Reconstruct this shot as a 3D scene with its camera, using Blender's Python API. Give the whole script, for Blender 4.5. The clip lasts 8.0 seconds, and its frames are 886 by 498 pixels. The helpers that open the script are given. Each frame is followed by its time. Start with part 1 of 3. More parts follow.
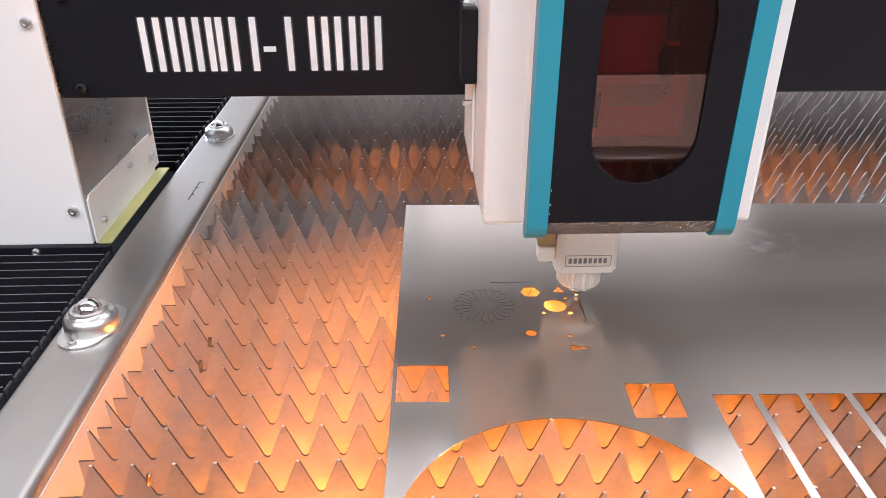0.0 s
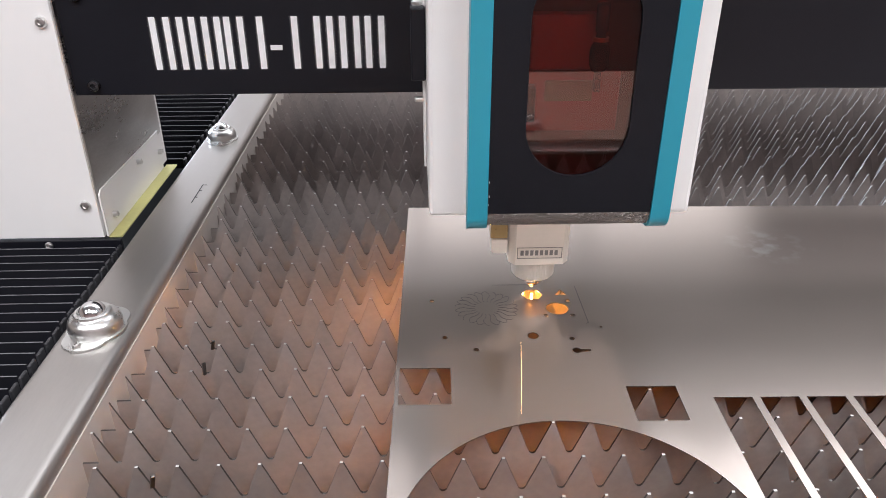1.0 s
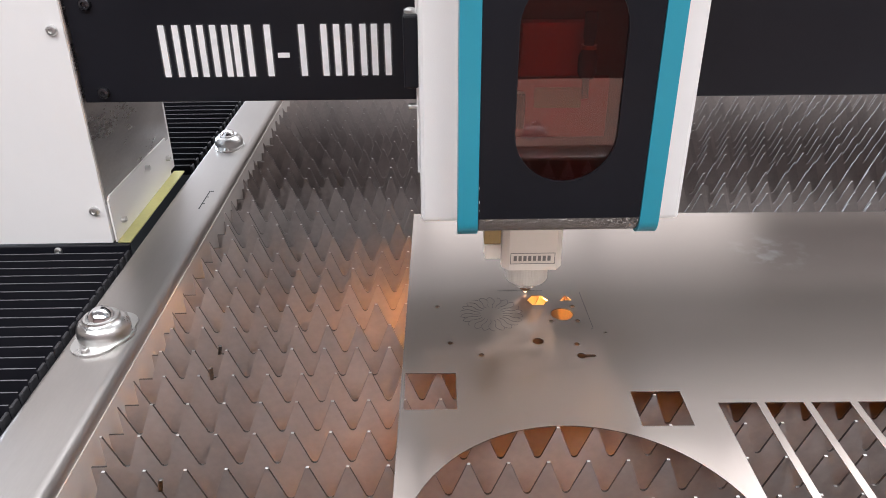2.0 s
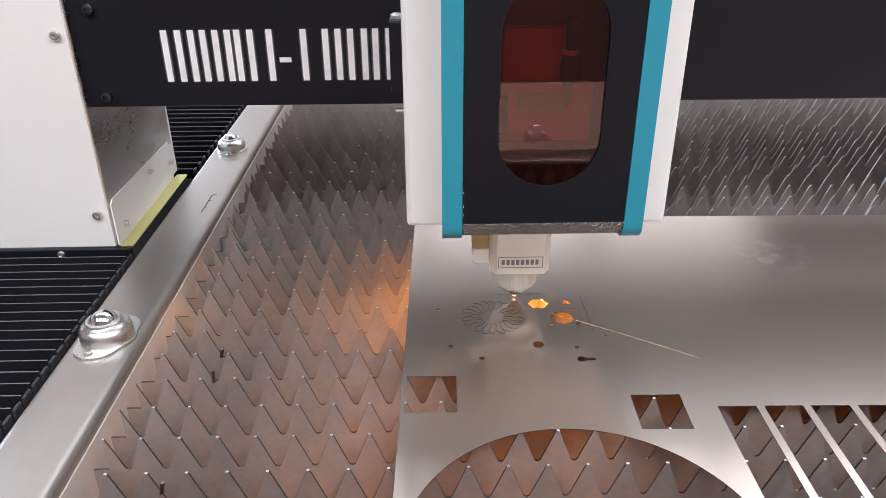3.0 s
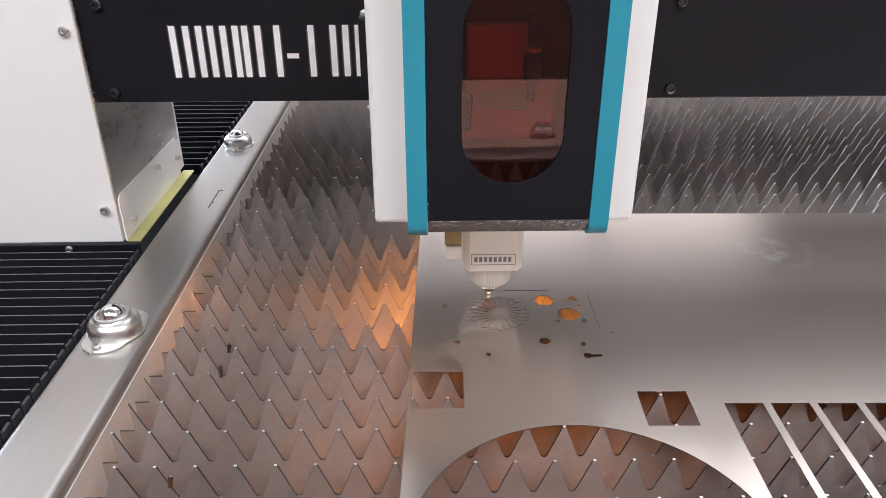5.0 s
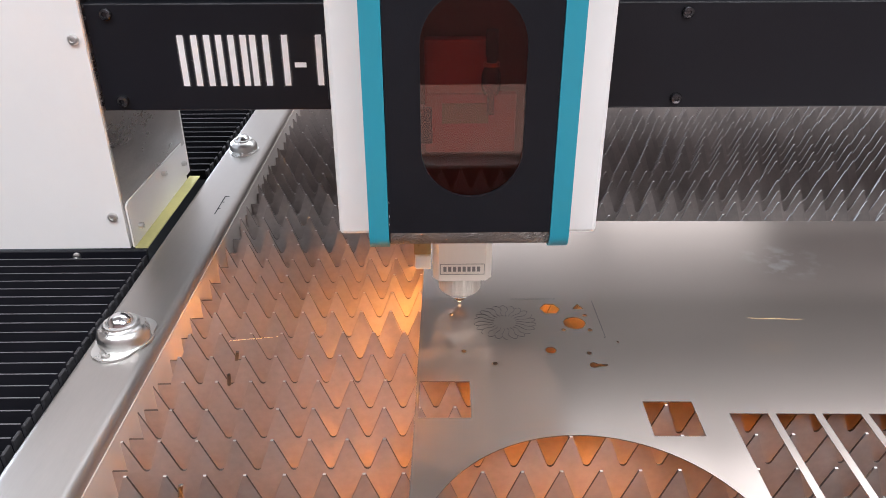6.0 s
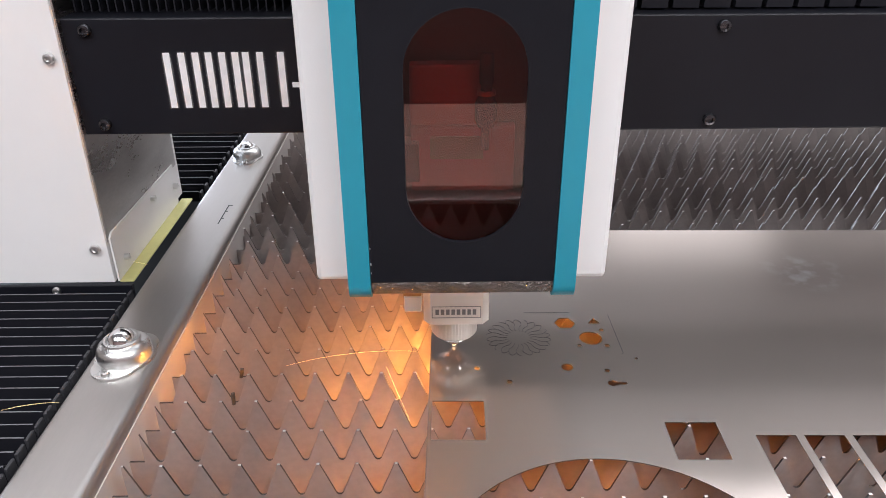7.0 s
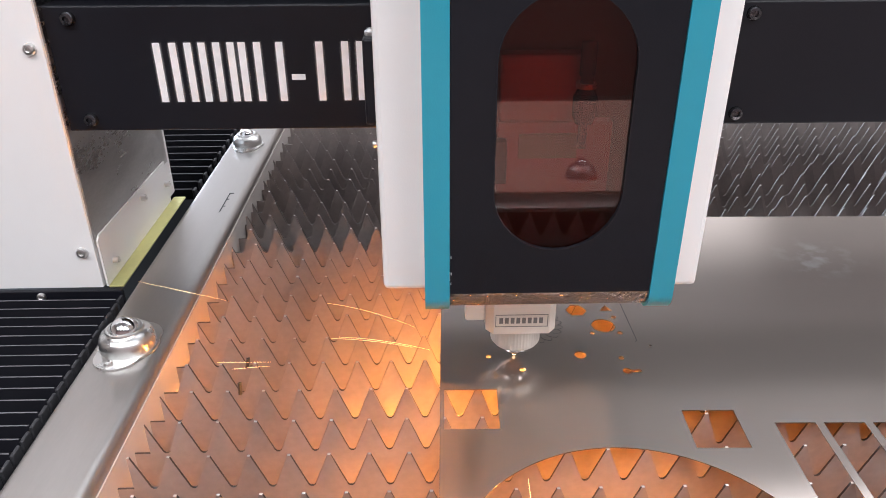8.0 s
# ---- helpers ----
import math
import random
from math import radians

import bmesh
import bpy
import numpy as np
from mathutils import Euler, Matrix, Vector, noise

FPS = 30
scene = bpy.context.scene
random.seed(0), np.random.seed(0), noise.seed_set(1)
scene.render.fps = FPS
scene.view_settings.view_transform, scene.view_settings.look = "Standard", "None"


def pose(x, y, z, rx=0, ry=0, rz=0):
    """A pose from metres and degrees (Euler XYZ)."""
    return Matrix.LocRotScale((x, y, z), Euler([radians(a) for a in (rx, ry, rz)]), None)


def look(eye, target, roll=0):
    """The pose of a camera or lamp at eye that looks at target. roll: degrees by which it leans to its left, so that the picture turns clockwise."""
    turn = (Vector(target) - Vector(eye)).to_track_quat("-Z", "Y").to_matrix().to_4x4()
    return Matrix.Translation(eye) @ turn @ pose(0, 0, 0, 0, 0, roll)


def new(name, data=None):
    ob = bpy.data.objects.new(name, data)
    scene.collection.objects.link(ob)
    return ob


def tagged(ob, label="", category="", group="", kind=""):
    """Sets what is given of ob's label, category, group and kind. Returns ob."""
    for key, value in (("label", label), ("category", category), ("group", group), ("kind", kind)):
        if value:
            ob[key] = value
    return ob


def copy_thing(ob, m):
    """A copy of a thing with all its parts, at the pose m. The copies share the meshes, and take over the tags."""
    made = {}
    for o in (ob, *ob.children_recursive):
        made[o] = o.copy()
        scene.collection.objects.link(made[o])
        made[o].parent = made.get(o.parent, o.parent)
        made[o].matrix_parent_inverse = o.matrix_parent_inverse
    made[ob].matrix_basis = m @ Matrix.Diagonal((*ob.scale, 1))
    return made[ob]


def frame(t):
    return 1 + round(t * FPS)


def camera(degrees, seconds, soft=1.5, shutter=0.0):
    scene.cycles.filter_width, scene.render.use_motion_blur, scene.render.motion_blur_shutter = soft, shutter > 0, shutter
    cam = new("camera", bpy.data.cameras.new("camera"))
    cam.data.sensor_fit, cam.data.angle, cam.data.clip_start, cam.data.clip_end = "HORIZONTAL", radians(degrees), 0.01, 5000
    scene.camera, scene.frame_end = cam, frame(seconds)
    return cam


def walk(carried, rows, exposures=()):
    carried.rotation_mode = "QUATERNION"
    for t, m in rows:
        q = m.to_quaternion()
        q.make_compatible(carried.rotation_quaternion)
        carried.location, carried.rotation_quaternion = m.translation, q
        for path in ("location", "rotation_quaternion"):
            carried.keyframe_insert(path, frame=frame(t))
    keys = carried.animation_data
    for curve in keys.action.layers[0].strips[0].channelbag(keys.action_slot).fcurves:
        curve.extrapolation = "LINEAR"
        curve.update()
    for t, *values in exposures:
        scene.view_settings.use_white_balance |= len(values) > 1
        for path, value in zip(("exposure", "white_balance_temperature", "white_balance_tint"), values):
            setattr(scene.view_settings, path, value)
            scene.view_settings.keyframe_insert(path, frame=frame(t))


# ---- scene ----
cam = camera(61.6, 8.0, soft=0.9)

PATH = [
    (0, (0.0219, -0.5766, 0.4368), (0.0881, 1.1854, -0.5071), 0.13),
    (0.5, (0.0238, -0.5755, 0.4375), (0.0876, 1.1858, -0.5079), 0.05),
    (1, (0.0222, -0.5781, 0.4391), (0.0814, 1.1862, -0.501), 0.0),
    (1.5, (0.0209, -0.5809, 0.4398), (0.0734, 1.1881, -0.4919), -0.08),
    (3, (0.024, -0.5855, 0.4435), (0.062, 1.1907, -0.4751), -0.3),
    (3.5, (0.0252, -0.5859, 0.4431), (0.0596, 1.1891, -0.478), -0.35),
    (4, (0.0251, -0.5867, 0.4436), (0.0571, 1.1872, -0.4795), -0.38),
    (4.5, (0.0237, -0.5874, 0.4433), (0.0539, 1.1857, -0.4816), -0.31),
    (6, (0.0143, -0.5865, 0.4552), (0.0397, 1.1853, -0.4722), -0.09),
    (6.5, (0.013, -0.5873, 0.4655), (0.0368, 1.1865, -0.4581), -0.15),
    (6.8, (0.0099, -0.5646, 0.4574), (0.0293, 1.2101, -0.4647), -0.3),
    (7, (0.0049, -0.5567, 0.4522), (0.0245, 1.2182, -0.4693), -0.3),
    (7.2, (-0.001, -0.547, 0.4519), (0.0248, 1.2195, -0.4854), -0.27),
    (7.5, (-0.0001, -0.5476, 0.4471), (0.0258, 1.223, -0.4824), -0.33),
    (7.8, (-0.003, -0.5422, 0.4505), (0.0198, 1.2095, -0.5143), -0.59),
    (8, (-0.0109, -0.545, 0.4397), (0.0237, 1.2195, -0.5012), -0.25),
]
walk(cam, [(t, look(eye, target, roll)) for t, eye, target, roll in PATH],
     exposures=[(0.0, 0.06, 5950, 11), (0.4, 0.06, 5950, 11), (0.7, 0.06, 6120, 11), (4.7, 0.06, 6120, 11), (5.8, 0.06, 6050, 11), (8.0, 0.06, 6000, 11)])


# ---- light ----
world = bpy.data.worlds.new("hall_air")
scene.world = world
world.use_nodes = True
world.node_tree.nodes["Background"].inputs[0].default_value = (0.80, 0.87, 1.0, 1)
world.node_tree.nodes["Background"].inputs[1].default_value = 0.25
scene.view_settings.exposure = 0.0


def assumed_ceiling_lamp(x, y, z, sx, sy, watts, tint=(1.0, 0.97, 0.94)):
    lamp = bpy.data.lights.new("assumed_ceiling_lamp", "AREA")
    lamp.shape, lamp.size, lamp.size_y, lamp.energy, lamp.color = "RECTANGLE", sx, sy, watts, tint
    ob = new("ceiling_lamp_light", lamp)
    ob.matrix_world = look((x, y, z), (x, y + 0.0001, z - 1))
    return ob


# Assumed lamps, all unseen; rows and uneven watts steer the reflections on the sheet.
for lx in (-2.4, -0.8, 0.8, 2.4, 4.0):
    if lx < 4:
        assumed_ceiling_lamp(lx, -1.9, 2.6, 0.9, 1.7, 84 if lx > 2 else 58)
        assumed_ceiling_lamp(lx, 6.1, 2.6, 1.5, 1.4, 13)
    assumed_ceiling_lamp(lx, 1.55, 2.6, 1.5, 2.1, 30 if lx > 0 else 13)
# Unseen cool daylight, assumed; brings the bright streaks onto far slat edges.
assumed_daylight = bpy.data.lights.new("assumed_daylight_lamp", "AREA")
assumed_daylight.shape, assumed_daylight.size, assumed_daylight.size_y, assumed_daylight.energy, assumed_daylight.color = "RECTANGLE", 3.6, 1.9, 350, (0.80, 0.90, 1.0)
new("window_daylight_light", assumed_daylight).matrix_world = look((-5.03, 5.0, 1.45), (0, 5.0, 1.45))


# ---- materials ----
def material(name, color, rough=0.5, metal=0.0, vary=0.12, scale=12.0, bump=0.0, bump_scale=200.0,
             stretch=(1, 1, 1), emission=None, strength=0.0, rough_vary=0.1, coat=0.0, random_tint=0.0, spec=0.5):
    m = bpy.data.materials.new(name)
    m.use_nodes = True
    nt = m.node_tree
    b = nt.nodes["Principled BSDF"]
    b.inputs["Metallic"].default_value = metal
    b.inputs["Coat Weight"].default_value = coat
    b.inputs["Specular IOR Level"].default_value = spec
    geo = nt.nodes.new("ShaderNodeTexCoord")
    mp = nt.nodes.new("ShaderNodeMapping")
    mp.inputs["Scale"].default_value = stretch
    nt.links.new(geo.outputs["Object"], mp.inputs["Vector"])
    n1 = nt.nodes.new("ShaderNodeTexNoise")
    n1.inputs["Scale"].default_value, n1.inputs["Detail"].default_value = scale, 6.0
    n2 = nt.nodes.new("ShaderNodeTexNoise")
    n2.inputs["Scale"].default_value, n2.inputs["Detail"].default_value = scale * 14, 3.0
    for n in (n1, n2):
        nt.links.new(mp.outputs["Vector"], n.inputs["Vector"])
    mix = nt.nodes.new("ShaderNodeMath")
    mix.operation = "MULTIPLY_ADD"
    nt.links.new(n2.outputs["Fac"], mix.inputs[0])
    mix.inputs[1].default_value = 0.35
    nt.links.new(n1.outputs["Fac"], mix.inputs[2])
    ramp = nt.nodes.new("ShaderNodeMapRange")
    ramp.inputs[1].default_value, ramp.inputs[2].default_value = 0.4, 0.95
    ramp.inputs[3].default_value, ramp.inputs[4].default_value = 1 - vary, 1 + vary
    nt.links.new(mix.outputs[0], ramp.inputs[0])
    col = nt.nodes.new("ShaderNodeMix")
    col.data_type, col.blend_type = "RGBA", "MULTIPLY"
    col.inputs[0].default_value = 1.0
    col.inputs[6].default_value = (*color, 1)
    grey = nt.nodes.new("ShaderNodeCombineColor")
    for i in range(3):
        nt.links.new(ramp.outputs[0], grey.inputs[i])
    nt.links.new(grey.outputs[0], col.inputs[7])
    last = col.outputs[2]
    if random_tint:
        info = nt.nodes.new("ShaderNodeObjectInfo")
        hsv = nt.nodes.new("ShaderNodeHueSaturation")
        mr = nt.nodes.new("ShaderNodeMapRange")
        mr.inputs[3].default_value, mr.inputs[4].default_value = 1 - random_tint, 1 + random_tint
        nt.links.new(info.outputs["Random"], mr.inputs[0])
        nt.links.new(mr.outputs[0], hsv.inputs["Value"])
        nt.links.new(last, hsv.inputs["Color"])
        last = hsv.outputs[0]
    nt.links.new(last, b.inputs["Base Color"])
    rr = nt.nodes.new("ShaderNodeMapRange")
    rr.inputs[1].default_value, rr.inputs[2].default_value = 0.3, 1.0
    rr.inputs[3].default_value, rr.inputs[4].default_value = max(0.03, rough - rough_vary), min(1, rough + rough_vary)
    nt.links.new(mix.outputs[0], rr.inputs[0])
    nt.links.new(rr.outputs[0], b.inputs["Roughness"])
    if bump:
        n3 = nt.nodes.new("ShaderNodeTexNoise")
        n3.inputs["Scale"].default_value, n3.inputs["Detail"].default_value = bump_scale, 3.0
        nt.links.new(mp.outputs["Vector"], n3.inputs["Vector"])
        bp = nt.nodes.new("ShaderNodeBump")
        bp.inputs["Strength"].default_value, bp.inputs["Distance"].default_value = bump, 0.001
        nt.links.new(n3.outputs["Fac"], bp.inputs["Height"])
        nt.links.new(bp.outputs["Normal"], b.inputs["Normal"])
    if emission:
        b.inputs["Emission Color"].default_value = (*emission, 1)
        b.inputs["Emission Strength"].default_value = strength
    return m


def glass(name, color, rough=0.02, ior=1.45):
    m = bpy.data.materials.new(name)
    m.use_nodes = True
    b = m.node_tree.nodes["Principled BSDF"]
    b.inputs["Base Color"].default_value = (*color, 1)
    b.inputs["Transmission Weight"].default_value = 1.0
    b.inputs["Roughness"].default_value, b.inputs["IOR"].default_value = rough, ior
    return m


SHEET = material("brushed_sheet_steel", (0.57, 0.505, 0.465), 0.60, 1.0, 0.03, 2.0, 0.03, 260, (1, 6, 1), rough_vary=0.04)


def scuff(m, x, y, r):
    """A rubbed, milky patch of its own shape on a metal."""
    nt = m.node_tree
    b = nt.nodes["Principled BSDF"]
    at = nt.nodes.new("ShaderNodeTexCoord")
    d = nt.nodes.new("ShaderNodeVectorMath")
    d.operation = "DISTANCE"
    d.inputs[1].default_value = (x, y, 0)
    nt.links.new(at.outputs["Object"], d.inputs[0])
    fall = nt.nodes.new("ShaderNodeMapRange")
    fall.inputs[1].default_value, fall.inputs[2].default_value = r, 0.0
    nt.links.new(d.outputs["Value"], fall.inputs[0])
    n = nt.nodes.new("ShaderNodeTexNoise")
    n.inputs["Scale"].default_value, n.inputs["Detail"].default_value = 45.0, 5.0
    nt.links.new(at.outputs["Object"], n.inputs["Vector"])
    cut = nt.nodes.new("ShaderNodeMapRange")
    cut.inputs[1].default_value, cut.inputs[2].default_value = 0.48, 0.66
    nt.links.new(n.outputs["Fac"], cut.inputs[0])
    f = nt.nodes.new("ShaderNodeMath")
    f.operation = "MULTIPLY"
    nt.links.new(fall.outputs[0], f.inputs[0])
    nt.links.new(cut.outputs[0], f.inputs[1])
    mix = nt.nodes.new("ShaderNodeMix")
    mix.data_type = "RGBA"
    old = b.inputs["Base Color"].links[0].from_socket
    nt.links.new(f.outputs[0], mix.inputs[0])
    nt.links.new(old, mix.inputs[6])
    mix.inputs[7].default_value = (0.76, 0.74, 0.73, 1)
    nt.links.new(mix.outputs[2], b.inputs["Base Color"])




def sheen(m, rough, share):
    """A second, sharper gloss over a brushed metal."""
    nt = m.node_tree
    b = nt.nodes["Principled BSDF"]
    g = nt.nodes.new("ShaderNodeBsdfAnisotropic")
    g.inputs["Roughness"].default_value = rough
    nt.links.new(b.inputs["Base Color"].links[0].from_socket, g.inputs["Color"])
    mix = nt.nodes.new("ShaderNodeMixShader")
    mix.inputs[0].default_value = share
    nt.links.new(b.outputs[0], mix.inputs[1])
    nt.links.new(g.outputs[0], mix.inputs[2])
    nt.links.new(mix.outputs[0], nt.nodes["Material Output"].inputs["Surface"])


scuff(SHEET, 0.460, 0.252, 0.060)
scuff(SHEET, 0.438, 0.230, 0.022)
sheen(SHEET, 0.165, 0.70)
SLAT_EDGE = material("oxidised_slat_edge", (0.20, 0.188, 0.183), 0.34, 1.0, 0.3, 30.0)
# Worn tips; extra paleness puts their bright highlights into the colour.
TIP = material("worn_tip_highlight", (0.66, 0.65, 0.64), 0.35, 0.5, 0.1, 60.0)
SLAT = material("scorched_slat_steel", (0.44, 0.397, 0.380), 0.40, 0.66, 0.22, 10.0, 0.15, 260, random_tint=0.12)
RAIL = material("galvanised_rail", (0.475, 0.452, 0.435), 0.40, 1.0, 0.08, 5.0, 0.08, 180, (6, 1, 1), rough_vary=0.08)
ZINC = material("bright_zinc", (0.74, 0.74, 0.73), 0.30, 1.0, 0.05, 30.0)
CHROME = material("polished_ball_steel", (0.85, 0.85, 0.86), 0.06, 1.0, 0.02)
WHITE = material("white_powder_coat", (0.80, 0.79, 0.785), 0.45, 0.0, 0.02, 4.0, 0.10, 900)
TEAL = material("teal_powder_coat", (0.020, 0.255, 0.355), 0.42, 0.0, 0.05, 8.0, 0.12, 900)
BLACK = material("black_beam_paint", (0.0075, 0.0080, 0.0120), 0.42, 0.0, 0.15, 6.0, 0.10, 700, spec=0.30)
DOOR = material("satin_black_door", (0.0090, 0.0098, 0.0135), 0.40, 0.0, 0.15, 6.0, 0.10, 700, spec=0.16)
BOLT = material("black_oxide_bolt", (0.09, 0.09, 0.10), 0.22, 0.9, 0.1, 30.0)
LIP = material("wrinkled_black_coat", (0.20, 0.187, 0.182), 0.22, 0.80, 0.2, 20.0, 1.0, 420)
RUBBER = material("black_bellows_cloth", (0.011, 0.011, 0.015), 0.55, 0.0, 0.2, 9.0, 0.15, 500, spec=0.2)
# Lighter ridge colour paints in the highlight along each bellows fold.
FOLD_GLINT = material("pale_fold_glint", (0.095, 0.095, 0.105), 0.4, 0.0, 0.3, 30.0)
PAINT = material("white_stencil_paint", (0.83, 0.83, 0.84), 0.6, 0.0, 0.12, 60.0, 0.1, 800)
LINER = material("pale_liner_paint", (0.52, 0.47, 0.44), 0.45, 0.0, 0.06, 8.0)
DECK = material("beige_deck_paint", (0.76, 0.54, 0.45), 0.5, 0.0, 0.06, 6.0)
PANEL = material("stainless_side_panel", (0.46, 0.445, 0.43), 0.30, 1.0, 0.22, 9.0, 0.3, 120, (1, 1, 3))
# Yellow puts the flange's yellow-green reflection into its colour.
GALV = material("yellow_sheen_zinc", (0.74, 0.72, 0.32), 0.36, 0.7, 0.12, 12.0)
HEAD = material("anodised_head", (0.90, 0.86, 0.79), 0.40, 0.15, 0.03, 20.0, 0.05, 700)
RING = material("grey_ring_steel", (0.66, 0.63, 0.58), 0.36, 0.4, 0.08, 30.0)
BRASS = material("brass_fitting", (0.42, 0.32, 0.16), 0.30, 1.0, 0.08)
COPPER = material("copper_nozzle", (0.46, 0.26, 0.16), 0.30, 1.0, 0.08)
LIP.node_tree.nodes["Bump"].inputs["Distance"].default_value = 0.004
DARK = material("dark_gap", (0.012, 0.012, 0.013), 0.6, 0.0, 0.2)
# Dark tone soaks up stray spark glow inside the unseen hopper.
HOPPER_STEEL = material("dark_hopper_steel", (0.10, 0.085, 0.075), 0.7, 0.3, 0.3, 5.0, 0.3, 60)
RED = material("red_head_cover", (0.31, 0.085, 0.075), 0.4, 0.0, 0.08)
INNER = material("dim_inner_metal", (0.15, 0.085, 0.075), 0.5, 0.2, 0.15, 20.0)
OLIVE = material("olive_plate_paint", (0.16, 0.17, 0.07), 0.5)
INK = material("grey_label_ink", (0.24, 0.24, 0.23), 0.6)
FOLDSIDE = material("fold_side_vinyl", (0.030, 0.030, 0.034), 0.5, 0.0, 0.2, 20.0)
GLASS = glass("tinted_guard_glass", (0.56, 0.20, 0.17), 0.0, 1.52)
CONCRETE = material("concrete_floor", (0.16, 0.15, 0.145), 0.6, 0.0, 0.15, 2.0, 0.2, 40)
PLASTER = material("painted_hall_wall", (0.50, 0.43, 0.39), 0.8, 0.0, 0.06, 1.5)
# Unseen south wall kept dark so the guard window reflects less.
DIM_WALL = material("dark_unseen_wall", (0.20, 0.135, 0.125), 0.7, 0.0, 0.1, 1.5)
CEIL = material("pale_hall_ceiling", (0.56, 0.55, 0.55), 0.8, 0.0, 0.04, 1.0)
GLOW = material("spark_glow_emitter", (0.9, 0.4, 0.1), 0.5, emission=(1.0, 0.300, 0.036), strength=690.0)
JET = material("white_hot_jet", (1.0, 0.7, 0.4), 0.5, emission=(1.0, 0.40, 0.07), strength=450.0)
STREAK = material("flying_spark", (1.0, 0.8, 0.5), 0.5, emission=(1.0, 0.62, 0.25), strength=4.5)
HOT = material("molten_spot", (1.0, 0.8, 0.6), 0.5, emission=(1.0, 0.66, 0.34), strength=2.5)


def overspray():
    """A thin mist of paint that fades out towards the edges of its patch."""
    m = bpy.data.materials.new("stencil_overspray")
    m.use_nodes = True
    nt = m.node_tree
    b = nt.nodes["Principled BSDF"]
    b.inputs["Base Color"].default_value, b.inputs["Roughness"].default_value = (0.80, 0.80, 0.81, 1), 0.7
    at = nt.nodes.new("ShaderNodeTexCoord")
    axes = nt.nodes.new("ShaderNodeSeparateXYZ")
    nt.links.new(at.outputs["Generated"], axes.inputs[0])
    last = None
    for axis, inner in (("X", 0.18), ("Z", 0.40)):
        off = nt.nodes.new("ShaderNodeMath")
        off.operation = "SUBTRACT"
        off.inputs[1].default_value = 0.5
        nt.links.new(axes.outputs[axis], off.inputs[0])
        far = nt.nodes.new("ShaderNodeMath")
        far.operation = "ABSOLUTE"
        nt.links.new(off.outputs[0], far.inputs[0])
        fall = nt.nodes.new("ShaderNodeMapRange")
        fall.inputs[1].default_value, fall.inputs[2].default_value = 0.5, inner
        nt.links.new(far.outputs[0], fall.inputs[0])
        if last is None:
            last = fall.outputs[0]
        else:
            both = nt.nodes.new("ShaderNodeMath")
            both.operation = "MULTIPLY"
            nt.links.new(last, both.inputs[0])
            nt.links.new(fall.outputs[0], both.inputs[1])
            last = both.outputs[0]
    specks = nt.nodes.new("ShaderNodeTexNoise")
    specks.inputs["Scale"].default_value, specks.inputs["Detail"].default_value = 900.0, 2.0
    nt.links.new(at.outputs["Object"], specks.inputs["Vector"])
    cut = nt.nodes.new("ShaderNodeMapRange")
    cut.inputs[1].default_value, cut.inputs[2].default_value, cut.inputs[4].default_value = 0.35, 0.75, 0.55
    nt.links.new(specks.outputs["Fac"], cut.inputs[0])
    alpha = nt.nodes.new("ShaderNodeMath")
    alpha.operation = "MULTIPLY"
    nt.links.new(last, alpha.inputs[0])
    nt.links.new(cut.outputs[0], alpha.inputs[1])
    nt.links.new(alpha.outputs[0], b.inputs["Alpha"])
    return m


MIST = overspray()


# ---- mesh helpers ----
def part(name, bm, mat, parent=None, label="", smooth=False):
    me = bpy.data.meshes.new(name)
    bmesh.ops.recalc_face_normals(bm, faces=bm.faces)
    bm.to_mesh(me)
    bm.free()
    if mat:
        me.materials.append(mat)
    if smooth:
        me.polygons.foreach_set("use_smooth", [True] * len(me.polygons))
        me.set_sharp_from_angle(angle=radians(40))
    ob = new(name, me)
    if parent:
        ob.parent = parent
    if label:
        ob["label"] = label
    return ob


def thing(name, m, label, category, group="", kind=""):
    ob = new(name)
    ob.empty_display_size = 0.02
    ob.matrix_basis = m
    return tagged(ob, label, category, group, kind)


def box(x0, x1, y0, y1, z0, z1, bevel=0.0, seg=2, bm=None):
    own = bm is None
    bm = bm or bmesh.new()
    made = bmesh.ops.create_cube(bm, size=1.0)["verts"]
    for v in made:
        v.co = Vector((x0 + (v.co.x + 0.5) * (x1 - x0), y0 + (v.co.y + 0.5) * (y1 - y0), z0 + (v.co.z + 0.5) * (z1 - z0)))
    if bevel:
        edges = list({e for v in made for e in v.link_edges})
        bmesh.ops.bevel(bm, geom=edges, offset=bevel, segments=seg, profile=0.5, affect="EDGES")
    return bm


def lathe(profile, n=32, bm=None, m=Matrix()):
    """A turned body about z from (radius, height) pairs."""
    bm = bm or bmesh.new()
    rings = []
    for r, z in profile:
        rings.append([bm.verts.new(m @ Vector((max(r, 1e-5) * math.cos(2 * math.pi * k / n), max(r, 1e-5) * math.sin(2 * math.pi * k / n), z))) for k in range(n)])
    for a, b in zip(rings, rings[1:]):
        for k in range(n):
            bm.faces.new((a[k], a[(k + 1) % n], b[(k + 1) % n], b[k]))
    bm.faces.new(rings[0])
    bm.faces.new(rings[-1])
    return bm


